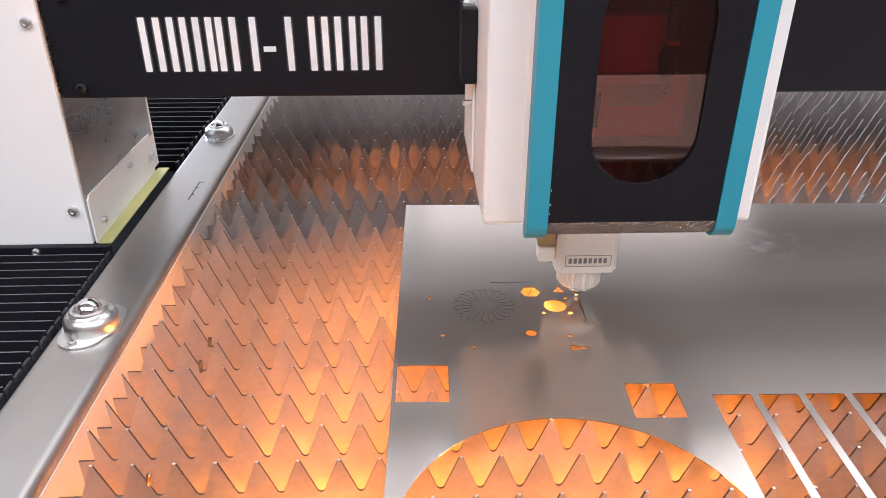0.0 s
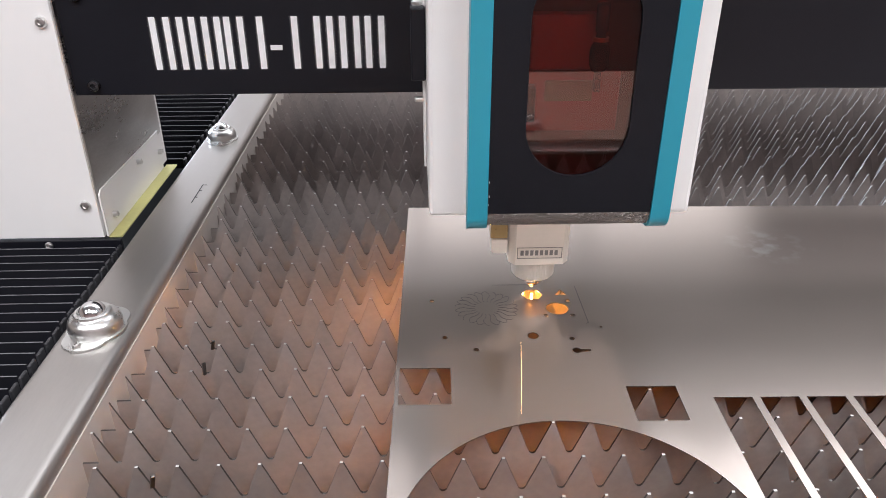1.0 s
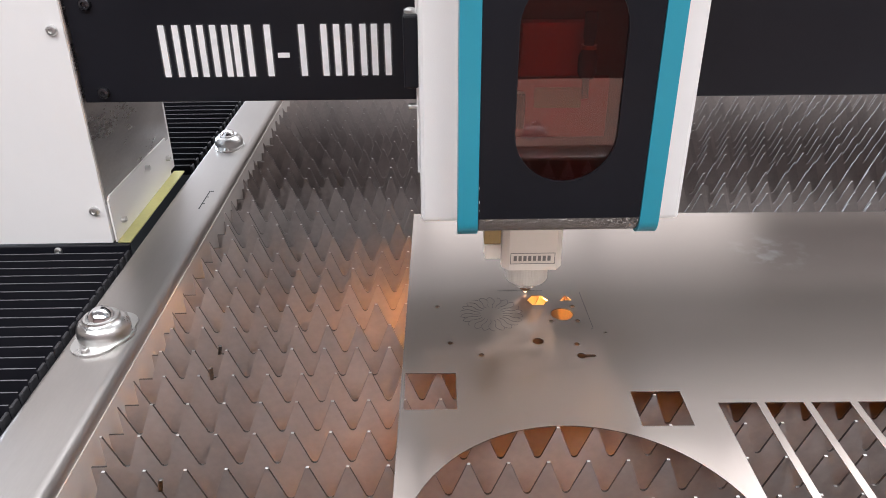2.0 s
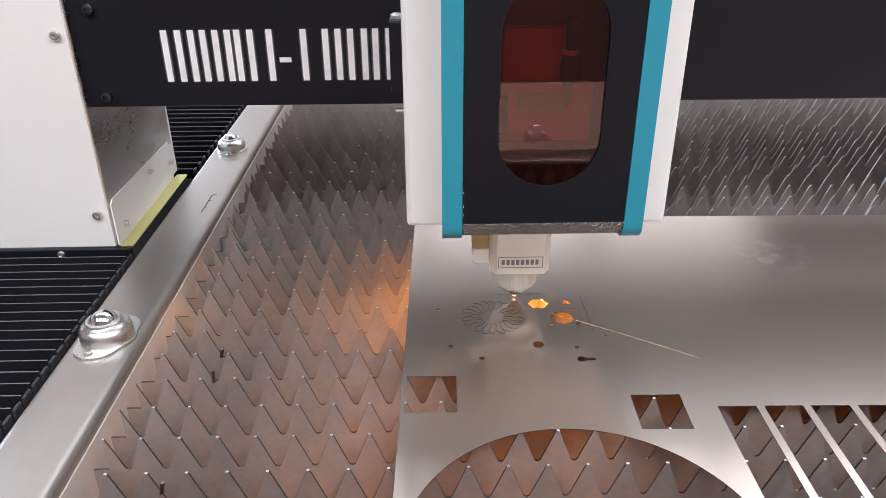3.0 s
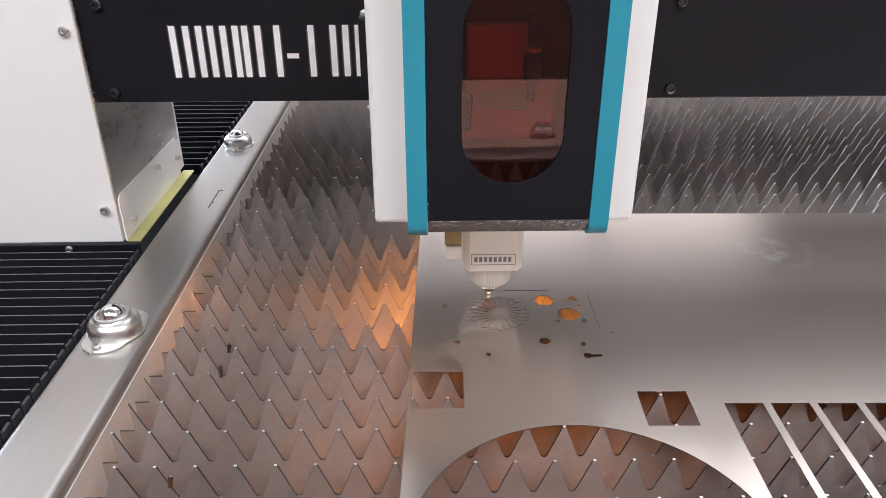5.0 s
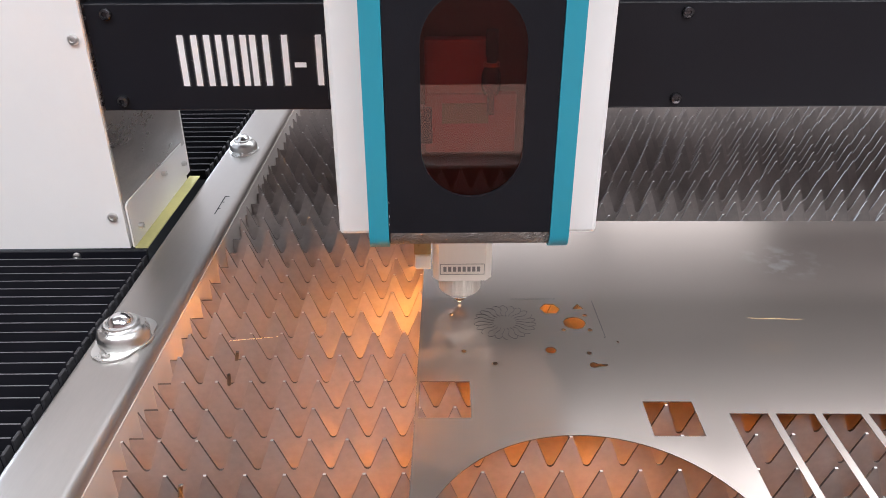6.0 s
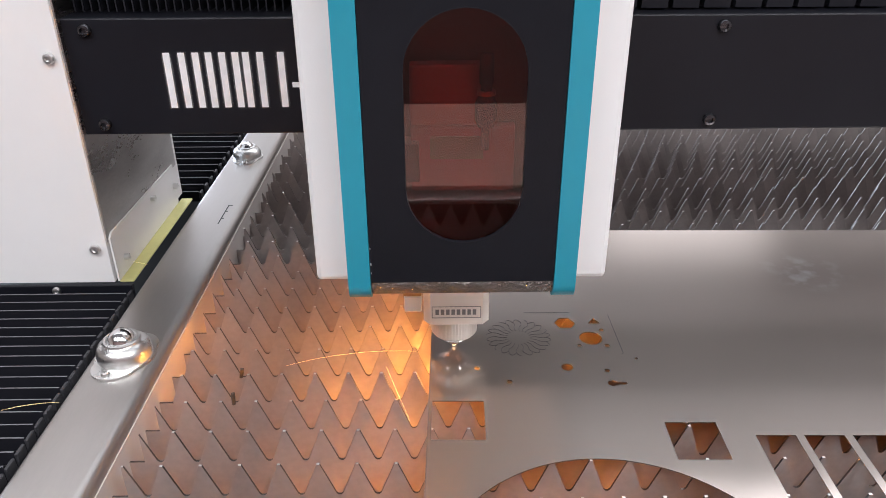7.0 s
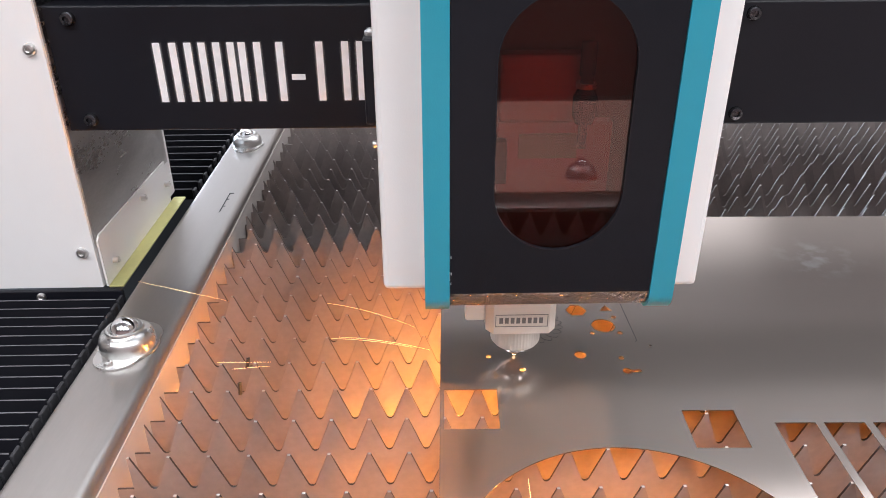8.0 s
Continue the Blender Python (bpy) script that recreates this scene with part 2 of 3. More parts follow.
def slab(outline, y0, y1, bm=None):
    """A plate in the xz plane with the given outline, from y0 to y1."""
    bm = bm or bmesh.new()
    a = [bm.verts.new((x, y0, z)) for x, z in outline]
    b = [bm.verts.new((x, y1, z)) for x, z in outline]
    bm.faces.new(a)
    bm.faces.new(b[::-1])
    n = len(a)
    for k in range(n):
        bm.faces.new((a[k], b[k], b[(k + 1) % n], a[(k + 1) % n]))
    return bm


def pierced(outer, holes, h0, h1, flip=None):
    """A plate in the xy plane with real holes, from height h0 to h1; flip turns its points."""
    bm = bmesh.new()
    edges = []
    for loop in (outer, *holes):
        vs = [bm.verts.new((x, y, h0)) for x, y in loop]
        edges += [bm.edges.new((vs[k], vs[(k + 1) % len(vs)])) for k in range(len(vs))]
    bmesh.ops.triangle_fill(bm, edges=edges, use_beauty=True, use_dissolve=False)
    faces = list(bm.faces)
    up = bmesh.ops.extrude_face_region(bm, geom=faces)["geom"]
    for v in up:
        if isinstance(v, bmesh.types.BMVert):
            v.co.z = h1
    if flip:
        bmesh.ops.transform(bm, matrix=flip, verts=bm.verts)
    return bm


def ring_points(cx, cy, r, n=24, turn=0.0, squash=1.0):
    return [(cx + r * math.cos(turn + 2 * math.pi * k / n), cy + squash * r * math.sin(turn + 2 * math.pi * k / n)) for k in range(n)]


# ---- hall ----
def hall():
    # Unseen room, assumed; it closes the scene and feeds the reflections.
    tagged(part("floor", box(-5, 5, -4, 7, -0.95, -0.85), CONCRETE), "grey concrete workshop floor", "floor", kind="structure")
    tagged(part("ceiling", box(-5, 5, -4, 7, 2.75, 2.85), CEIL), "pale grey painted workshop ceiling", "ceiling", kind="structure")
    for name, b in (("wall_west", (-5.1, -5, -4, 7)), ("wall_east", (5, 5.1, -4, 7)), ("wall_south", (-5.1, 5.1, -4.1, -4)), ("wall_north", (-5.1, 5.1, 7, 7.1))):
        bm = bmesh.new()
        if name == "wall_west":
            # The opening in this unseen wall is made for the assumed daylight.
            for y0, y1, z0, z1 in ((-4, 3.2, -0.95, 2.85), (6.8, 7, -0.95, 2.85), (3.2, 6.8, -0.95, 0.5), (3.2, 6.8, 2.4, 2.85)):
                box(-5.1, -5, y0, y1, z0, z1, bm=bm)
        else:
            box(*b, -0.95, 2.85, bm=bm)
        tagged(part(name, bm, DIM_WALL if name == "wall_south" else PLASTER), "unseen dark red-brown wall that dims reflections" if name == "wall_south" else "plain light grey workshop wall", "wall", kind="structure")


hall()


# ---- cutting bed ----
RAIL_X = -0.3175


def side_rail():
    rail = thing("side_rail", pose(RAIL_X, 0, 0), "long brushed steel edge rail of the cutting bed", "rail")
    part("rail_body", box(-0.0375, 0.0370, -1.1, 2.3, -0.16, 0.0, 0.010, 6), RAIL, rail, smooth=True)
    part("liner", box(0.0373, 0.0387, -0.598, 2.3, -0.13, -0.013), LINER, rail, "pale painted inner liner plate")
    slot = bmesh.new()
    for y0, y1, x0, x1 in ((0.398, 0.463, 0.0135, 0.0150), (0.461, 0.463, 0.0135, 0.0205), (0.440, 0.442, 0.0135, 0.0180), (0.416, 0.418, 0.0135, 0.0180)):
        box(x0, x1, y0, y1, -0.0005, 0.0003, bm=slot)
    part("cut_mark", slot, DARK, rail, "thin dark slot cut in the rail")


def ball_unit(m):
    unit = thing("ball_transfer", m, "bright zinc ball transfer unit with polished steel ball on the rail", "ball transfer", "ball transfers on the rail")
    flange = bmesh.new()
    hull = []
    for k in range(60):
        a = 2 * math.pi * k / 60
        d = Vector((math.cos(a), math.sin(a)))
        reach = max(0.0300, 0.0425 - 0.034 * (1 - abs(d.y)))
        hull.append((d.x * reach, d.y * reach))
    lo = [flange.verts.new((x, y, 0)) for x, y in hull]
    hi = [flange.verts.new((x * 0.985, y * 0.985, 0.0022)) for x, y in hull]
    flange.faces.new(lo)
    flange.faces.new(hi)
    for k in range(60):
        flange.faces.new((lo[k], lo[(k + 1) % 60], hi[(k + 1) % 60], hi[k]))
    part("flange", flange, ZINC, unit)
    part("housing", lathe([(0.0272, 0.002), (0.0270, 0.0100), (0.0262, 0.0140), (0.0240, 0.0175), (0.0212, 0.0198), (0.0192, 0.0208), (0.0184, 0.0222), (0.0180, 0.0234), (0.0170, 0.0240), (0.0152, 0.0238), (0.0142, 0.0222)], 40), ZINC, unit, smooth=True)
    ball = bmesh.new()
    bmesh.ops.create_uvsphere(ball, u_segments=32, v_segments=18, radius=0.0145)
    bmesh.ops.translate(ball, verts=ball.verts, vec=(0, 0, 0.0190))
    part("ball", ball, CHROME, unit, smooth=True)
    for s in (-1, 1):
        screw = part("screw", lathe([(0.0044, 0.0), (0.0044, 0.0018), (0.0034, 0.0034), (0.0016, 0.0036), (0.0014, 0.0022)], 16), ZINC, unit, smooth=True)
        screw.location = (0, s * 0.0345, 0.0020)
    return unit


side_rail()
unit = ball_unit(pose(-0.3170, 0.0790, 0.0002, 0, 0, -12))
copy_thing(unit, pose(-0.3202, 0.6680, 0.0002, 0, 0, 4) @ Matrix.Scale(0.88, 4))
copy_thing(unit, pose(-0.3170, -0.508, 0.0002, 0, 0, 10))

PITCH, STEP, VALLEY = 0.0333, 0.0422, 0.0345
PHASES = [0.63, 0.078, 0.997, 0.964, 0.478, 0.442, 0.944, 0.938, 0.959, 0.968, 0.98, 0.518, 0.07,
          0.035, 0.558, 0.038, 0.007, 0.023, 0.531, 0.058, 0.576, 0.052, 0.091, 0.087, 0.057]


def slat_outline(phase, left, right):
    top = [(left - 0.018, -VALLEY)]
    k0 = math.floor(left / PITCH) - 1

    def height(x):
        u = (x / PITCH - phase) % 1.0
        d = min(u, 1 - u) * PITCH
        return max(-VALLEY, min(0.0, -(d - 0.0012) * VALLEY / (PITCH / 2 - 0.0032)))
    top += [(left, -VALLEY), (left, height(left))]
    for k in range(k0, int(right / PITCH) + 2):
        for off, z in ((-0.0013, 0.0), (0.0013, 0.0), (0.0147 - 0.0010, -VALLEY + 0.0016), (0.0147 + 0.0008, -VALLEY), (PITCH - 0.0147 - 0.0008, -VALLEY), (PITCH - 0.0147 + 0.0010, -VALLEY + 0.0016)):
            x = (k + phase) * PITCH + off
            if left + 0.0005 < x < right:
                top.append((x, z))
    top += [(right, -VALLEY), (right, -0.13), (left - 0.018, -0.13)]
    return top


def slats():
    for i in range(-11, 48):
        y = -0.1201 + i * STEP
        ph = PHASES[i] if 0 <= i < len(PHASES) else random.random()
        left = -0.2645
        bm = slab(slat_outline(ph, left, 1.45), -0.0010, 0.0010)
        ob = part("support_slat", bm, SLAT)
        ob.data.materials.append(SLAT_EDGE)
        ob.data.materials.append(TIP)
        for f in ob.data.polygons:
            f.material_index = 0 if abs(f.normal.y) > 0.9 else (2 if f.normal.z > 0.9 and f.center.z > -0.001 else 1)
        ob.location = (0, y, -0.0013)
        tagged(ob, "sawtooth support slat of scorched brown-grey steel", "slat", "slats of the cutting bed")


slats()


def bed_frame():
    bed = thing("bed_hopper", pose(0, 0, 0), "unseen dark steel hopper under the support slats", "machine bed", kind="structure")
    part("side_wall", box(-0.285, -0.280, -0.6, 2.0, -0.84, -0.14), HOPPER_STEEL, bed)
    part("side_wall", box(1.46, 1.47, -0.6, 2.0, -0.84, 0.0), HOPPER_STEEL, bed)
    part("end_wall", box(-0.28, 1.46, -0.598, -0.590, -0.84, -0.002), HOPPER_STEEL, bed)
    part("end_wall", box(-0.28, 1.46, 2.0, 2.01, -0.84, -0.002), HOPPER_STEEL, bed)
    # Unseen plate added so the slats behind it stay dark.
    part("partition", box(-0.28, 1.46, 0.333, 0.337, -0.462, -0.132), HOPPER_STEEL, bed, "unseen plate added to stop the spark glow")
    # Unseen shelf added to hide the slivers' light when they sink.
    part("tray_shelf", box(-0.28, 1.46, -0.59, 2.0, -0.47, -0.462), HOPPER_STEEL, bed)
    part("tray_floor", box(-0.28, 1.46, -0.6, 2.0, -0.849, -0.84), HOPPER_STEEL, bed)


bed_frame()


def front_deck():
    deck = thing("front_deck", pose(0, 0, 0), "pale beige deck plate at the front of the bed", "deck plate", kind="structure")
    part("deck_plate", box(-0.27, 1.5, -1.10, -0.652, -0.06, 0.002, 0.003), DECK, deck, smooth=True)
    part("deck_rail", box(-0.27, 1.5, -0.650, -0.603, -0.06, -0.001, 0.003), RAIL, deck, "grey steel rail along the deck", smooth=True)


front_deck()
copy_thing(unit, pose(0.222, -0.712, 0.0021, 0, 0, 30) @ Matrix.Scale(0.8, 4))


# ---- the sheet ----
def warp(y):
    """Bow of the sheet off the slats, shaped to steer its reflections."""
    u = min(1.0, max(0.0, (y + 0.075) / 0.105))
    back = min(1.0, max(0.0, (y - 0.02) / 0.34))
    return 0.0023 * u * u * (3 - 2 * u) * (1 - back) ** 1.4


def sheet():
    ob = thing("steel_sheet", pose(0, 0, -0.0010, 0, 0, -1.1), "thin bright steel sheet with laser-cut openings lying on the slats", "metal sheet")
    sq = lambda x0, x1, y0, y1: [(x0, y0), (x1, y0), (x1, y1), (x0, y1)]
    holes = [sq(0.0, 0.0487, -0.0519, 0.0), sq(0.2114, 0.2577, -0.0759, -0.0290), ring_points(0.1422, -0.2161, 0.1416, 96)]
    x = 0.2880
    for k in range(18):
        if x + 0.035 < 1.25:
            holes.append(sq(x, x + 0.0358, -0.42, -0.0454))
        x += 0.0429
    hexagon = [(0.1322, 0.1351), (0.1385, 0.1449), (0.1492, 0.1446), (0.1553, 0.1340), (0.1498, 0.1245), (0.1372, 0.1245)]
    holes += [hexagon, [(0.1690, 0.1333), (0.1825, 0.1333), (0.1765, 0.1448)], ring_points(0.1674, 0.1046, 0.0122, 28)]
    holes += [ring_points(a, b, r, 14) for a, b, r in ((0.1534, 0.0906, 0.0026), (0.1822, 0.0908, 0.0028), (0.1815, 0.1204, 0.0026), (0.1741, 0.0470, 0.0028),
                                                       (0.0752, 0.0288, 0.0028), (0.0441, 0.0504, 0.0027), (0.0311, 0.1219, 0.0024), (0.2077, 0.0676, 0.0016))]
    holes.append(ring_points(0.1349, 0.0526, 0.0059, 20))
    key = [(0.1755 + 0.0046 * math.cos(radians(a)), 0.0264 + 0.0046 * math.sin(radians(a))) for a in range(25, 336, 20)]
    holes.append(key + [(0.1888, 0.0246), (0.1900, 0.0264), (0.1888, 0.0282)])
    outer = [(-0.0058, -0.45), (1.30, -0.45), (1.30, 0.3670), (-0.0015, 0.3705)]
    plate = pierced(outer, holes, 0.0, 0.0010)
    for k in range(34):
        bmesh.ops.bisect_plane(plate, geom=list(plate.verts) + list(plate.edges) + list(plate.faces), plane_co=(0, -0.112 + 0.0132 * k, 0), plane_no=(0, 1, 0))
    for v in plate.verts:
        v.co.z += warp(v.co.y)
    part("plate", plate, SHEET, ob, smooth=True)
    # kerfs of pieces that are cut but still lie in place
    def line(kerf, points, w=0.00035):
        for (xa, ya), (xb, yb) in zip(points, points[1:]):
            d = Vector((xb - xa, yb - ya))
            n = Vector((-d.y, d.x)).normalized() * w
            q = [kerf.verts.new((px + s * n.x, py + s * n.y, z + warp(py))) for z in (0.0011, 0.00125) for px, py, s in ((xa, ya, 1), (xb, yb, 1), (xb, yb, -1), (xa, ya, -1))]
            for f in ((0, 1, 2, 3), (7, 6, 5, 4), (0, 4, 5, 1), (1, 5, 6, 2), (2, 6, 7, 3), (3, 7, 4, 0)):
                kerf.faces.new([q[i] for i in f])
    cx, cy = 0.0905, 0.1063
    flower = bmesh.new()
    for k in range(22):
        a = 2 * math.pi * k / 22
        pts = []
        for u in range(7):
            r = 0.0125 + 0.0165 * u / 6
            pts.append((cx + r * math.cos(a + 0.05 * math.sin(u)), cy + r * math.sin(a + 0.05 * math.sin(u))))
        half = math.pi / 22
        for s in range(1, 6):
            b = a + half * (2 * s / 5)
            r = 0.029 + 0.0055 * math.sin(math.pi * s / 5)
            if (k % 3 != 1) or s < 4:
                pts.append((cx + r * math.cos(b), cy + r * math.sin(b)))
        line(flower, pts, 0.00018)
    part("cut_flower", flower, DARK, ob, "fine dark laser-cut flower pattern")
    for pts in ([(0.1003, 0.1555), (0.1522, 0.1557)], [(0.1942, 0.1515), (0.1962, 0.0767), (0.1942, 0.0747)]):
        cut = bmesh.new()
        line(cut, pts, 0.00028)
        part("cut_line", cut, DARK, ob, "fine dark laser-cut line")
    return ob


sheet()


# ---- gantry: its origin travels with the nozzle line ----
def bolt(parent, x, y, z, r, mat=BLACK, name="bolt"):
    ob = part(name, lathe([(r, 0.0), (r, r * 0.45), (r * 0.8, r * 0.75), (r * 0.45, r * 0.85), (r * 0.42, r * 0.5), (0.0, r * 0.5)], 18, m=pose(0, 0, 0, 90, 0, 0)), mat, parent, smooth=True)
    ob.location = (x, y, z)
    return ob


def gantry():
    g = thing("gantry", pose(0, 0.12, 0), "black gantry beam on a white column spanning the cutting bed", "gantry")
    beam = part("beam_cover", box(-0.3865, 1.75, 0.157, 0.329, 0.1855, 0.3115, 0.002), BLACK, g, "black painted beam cover plate")
    for x in (-0.3585, 0.3105, 0.98):
        for z in (0.1982, 0.2995):
            bolt(beam, x, 0.1568, z, 0.0072, BOLT)
    # plain bars stand for the stencilled word
    for x0, x1 in ((-0.2839, -0.2583), (-0.2532, -0.2296), (-0.2251, -0.2012), (-0.2000, -0.1751), (-0.1660, -0.1494),
                   (-0.1334, -0.1031), (-0.0979, -0.0734), (-0.0688, -0.0429), (-0.0397, -0.0144)):
        for a in (x0 + 0.0014, x1 - 0.0084) if x0 not in (-0.1660, -0.1334) else ((x0 + x1) / 2 - 0.0038,):
            part("painted_mark", box(a, a + 0.0070, 0.1564, 0.1572, 0.2158, 0.2754), PAINT, beam, "white stencilled bar")
            part("paint_mist", box(a - 0.0022, a + 0.0092, 0.15675, 0.15690, 0.2140, 0.2772), MIST, beam, "faint white paint overspray")
    part("painted_mark", box(-0.1482, -0.1345, 0.1564, 0.1572, 0.2375, 0.2432), PAINT, beam, "white stencilled bar")
    # folded cover over the beam's guide
    part("guide_back", box(-0.3865, 1.75, 0.229, 0.329, 0.3150, 0.388), DARK, g)
    for k in range(52):
        x = -0.375 + k * 0.0088
        part("guide_fold", slab([(x, 0.314), (x + 0.0016, 0.314), (x + 0.0016, 0.388), (x, 0.388)], 0.179, 0.229), RUBBER, g)
    for k in range(46):
        x = 0.16 + k * 0.0335
        part("guide_fold", slab([(x, 0.314), (x + 0.028, 0.314), (x + 0.031, 0.388), (x + 0.003, 0.388)], 0.179, 0.229), RUBBER, g)
    col = part("column_cover", box(-0.80, -0.3843, 0.146, 0.420, 0.003, 0.60, 0.0007, 2), WHITE, g, "white powder-coated column cover")
    bolt(col, -0.3968, 0.1458, 0.2733, 0.0062, ZINC)
    bolt(col, -0.3978, 0.1458, 0.0490, 0.0062, ZINC)
    part("side_panel", box(-0.3844, -0.3822, 0.150, 0.407, 0.055, 0.40), PANEL, g, "stained reflective steel side panel")
    br = part("foot_bracket", slab([(0.149, 0.003), (0.386, 0.003), (0.386, 0.0630), (0.156, 0.0655), (0.149, 0.0605)], 0, 0.0022), WHITE, g, "white angle bracket with three screws")
    br.matrix_basis = Matrix(((0, -1, 0, -0.3795), (1, 0, 0, 0), (0, 0, 1, 0), (0, 0, 0, 1)))
    part("foot_flange", box(-0.3800, -0.3630, 0.1495, 0.4005, 0.0005, 0.0030, 0.001), GALV, g, "zinc-plated foot flange, yellowish reflection put into its colour")
    for y, z in ((0.1755, 0.0225), (0.288, 0.0515), (0.376, 0.0330)):
        sc = part("bracket_screw", lathe([(0.0040, 0.0), (0.0040, 0.006), (0.0025, 0.0068), (0.002, 0.0045)], 14, m=pose(0, 0, 0, 0, 90, 0)), ZINC, g, smooth=True)
        sc.location = (-0.3795, y, z)
    return g


# ---- cutting head ----
def cutting_head():
    h = thing("cutting_head", pose(0.19, 0.12, 0), "white laser cutting head with teal-edged black door", "cutting head")
    part("rear_cover", box(-0.1115, 0.1285, -0.104, 0.118, 0.144, 0.62, 0.004), WHITE, h, "white sheet-metal cover")
    cx = 0.0085
    win = []
    for k in range(17):
        a = math.pi * k / 16
        win.append((cx + 0.0420 * math.cos(a), 0.3310 + 0.0420 * math.sin(a)))
    for k in range(17):
        a = math.pi + math.pi * k / 16
        win.append((cx + 0.0420 * math.cos(a), 0.2470 + 0.0420 * math.sin(a)))
    up = Matrix(((1, 0, 0, 0), (0, 0, -1, 0), (0, 1, 0, 0), (0, 0, 0, 1)))
    plate = pierced([(-0.062, 0.1712), (0.077, 0.1712), (0.077, 0.62), (-0.062, 0.62)], [win], 0.145, 0.149, up)
    door = part("door", plate, DOOR, h, "black door with an oval guard window")
    door.location.z = -0.0035
    # rounded lower lip of the door
    R = 0.0175
    arc = [(-0.149 + R - R * math.cos(radians(a)), 0.1538 + R - R * math.sin(radians(a))) for a in range(0, 91, 10)]
    prof = arc + [(-0.106, 0.1538), (-0.106, 0.1563)] + [(y + 0.0035 * math.cos(radians(9 * k)), z + 0.0035 * math.sin(radians(9 * k))) for k, (y, z) in zip(range(10, -1, -1), arc[::-1])]
    lip = slab([(a, b) for a, b in prof], -0.062, 0.077)
    lp = part("lip", lip, LIP, door, "wrinkle-coated lower lip", smooth=True)
    lp.matrix_basis = Matrix(((0, 1, 0, 0), (1, 0, 0, 0), (0, 0, 1, 0), (0, 0, 0, 1)))
    wide = [(x + 0.0006 * (x - cx) / 0.042, z + (0.0006 * (z - 0.2470) / 0.042 if z < 0.2470 else 0.0006 * (z - 0.3310) / 0.042 if z > 0.3310 else 0.0)) for x, z in win]
    part("window_rim", pierced(wide, [win], 0.1490, 0.1494, up), BLACK, door, "thin glossy rim of the window")
    part("window_pane", slab(win, -0.1465, -0.1445), GLASS, door, "reddish-brown tinted guard glass")
    for x0, x1 in ((-0.0795, -0.0625), (0.0775, 0.0940)):
        b = box(x0, x1, -0.150, -0.131, 0.1488, 0.62, 0.0)
        low = [e for e in b.edges if all(v.co.z < 0.2 for v in e.verts) and all(v.co.y < -0.14 for v in e.verts)]
        bmesh.ops.bevel(b, geom=low, offset=0.0155, segments=7, profile=0.5, affect="EDGES")
        out = x0 if x0 < 0 else x1
        corner = [e for e in b.edges if all(abs(v.co.x - out) < 1e-5 and v.co.z < 0.17 for v in e.verts) and abs(e.verts[0].co.y - e.verts[1].co.y) > 0.004]
        bmesh.ops.bevel(b, geom=corner, offset=0.005, segments=4, profile=0.5, affect="EDGES")
        part("teal_edge", b, TEAL, h, "teal painted door edge", smooth=True)
    part("inner_frame", box(-0.0790, -0.066, -0.131, -0.104, 0.158, 0.62), WHITE, h)
    part("inner_frame", box(0.0805, 0.0935, -0.131, -0.104, 0.158, 0.62), WHITE, h)
    for z, r in ((0.1995, 0.0005), (0.1865, 0.0006), (0.1790, 0.0004)):
        part("paint_chip", box(-0.0618, -0.0618 + r, -0.1496, -0.1488, z, z + 3 * r), PAINT, door, "tiny bare chip in the black paint")
    # what shows behind the window
    # Unseen lid added to keep lamp light off the window's interior.
    part("top_cap", box(-0.080, 0.094, -0.150, -0.104, 0.60, 0.619), WHITE, h)
    part("inner_back", box(-0.062, 0.077, -0.108, -0.105, 0.162, 0.60), INNER, h)
    part("red_cover", box(-0.030, 0.027, -0.126, -0.112, 0.284, 0.328, 0.002), RED, h, "dark red inner cover")
    part("inner_plate", box(-0.030, 0.046, -0.122, -0.112, 0.232, 0.2825, 0.001), RED, h, "dull red plate behind the glass")
    part("olive_plate", box(-0.016, 0.023, -0.1240, -0.1222, 0.258, 0.275), OLIVE, h, "olive inner name plate")
    part("side_block", box(-0.036, -0.024, -0.130, -0.112, 0.242, 0.272, 0.001), DARK, h, "dark inner block")
    part("valve_ring", lathe([(0.0065, 0.0), (0.0065, 0.003)], 16, m=pose(0.0235, -0.134, 0.3090)), COPPER, h, "copper valve ring")
    knob = lathe([(0.0030, -0.016), (0.0030, 0.0), (0.0058, 0.001), (0.0078, 0.006), (0.0078, 0.018), (0.0048, 0.024), (0.0036, 0.030), (0.0050, 0.032), (0.0050, 0.052), (0.0, 0.053)], 20)
    kn = part("valve", knob, BOLT, h, "dark glossy valve knob", smooth=True)
    kn.location = (0.0235, -0.134, 0.2850)
    sp = part("side_plate", box(-0.1145, -0.1117, 0.000, 0.112, 0.152, 0.60, 0.001), WHITE, h, "white side plate")
    part("side_screw", lathe([(0.003, 0.0), (0.003, 0.008), (0.002, 0.009)], 12, m=pose(0, 0, 0, 0, -90, 0)), ZINC, sp, smooth=True).location = (-0.1145, 0.012, 0.2200)
    # latch at the side
    lt = part("latch", box(-0.1262, -0.1118, -0.010, 0.036, 0.2440, 0.3130, 0.002), BLACK, h, "black side latch")
    part("latch_cap", lathe([(0.006, 0), (0.006, 0.003), (0.003, 0.005)], 14), ZINC, lt).location = (-0.1190, 0.005, 0.313)
    # the hood hangs a little to one side of the nozzle's axis
    for ob in h.children:
        ob.location += Vector((-0.0055, 0, 0.0008))
    hood = list(h.children)
    # lower body and nozzle
    bb = pierced([(-0.0255, -0.030), (0.0255, -0.030), (0.0322, -0.022), (0.0322, 0.030), (-0.0322, 0.030), (-0.0322, -0.022)], [], 0.0482, 0.30)
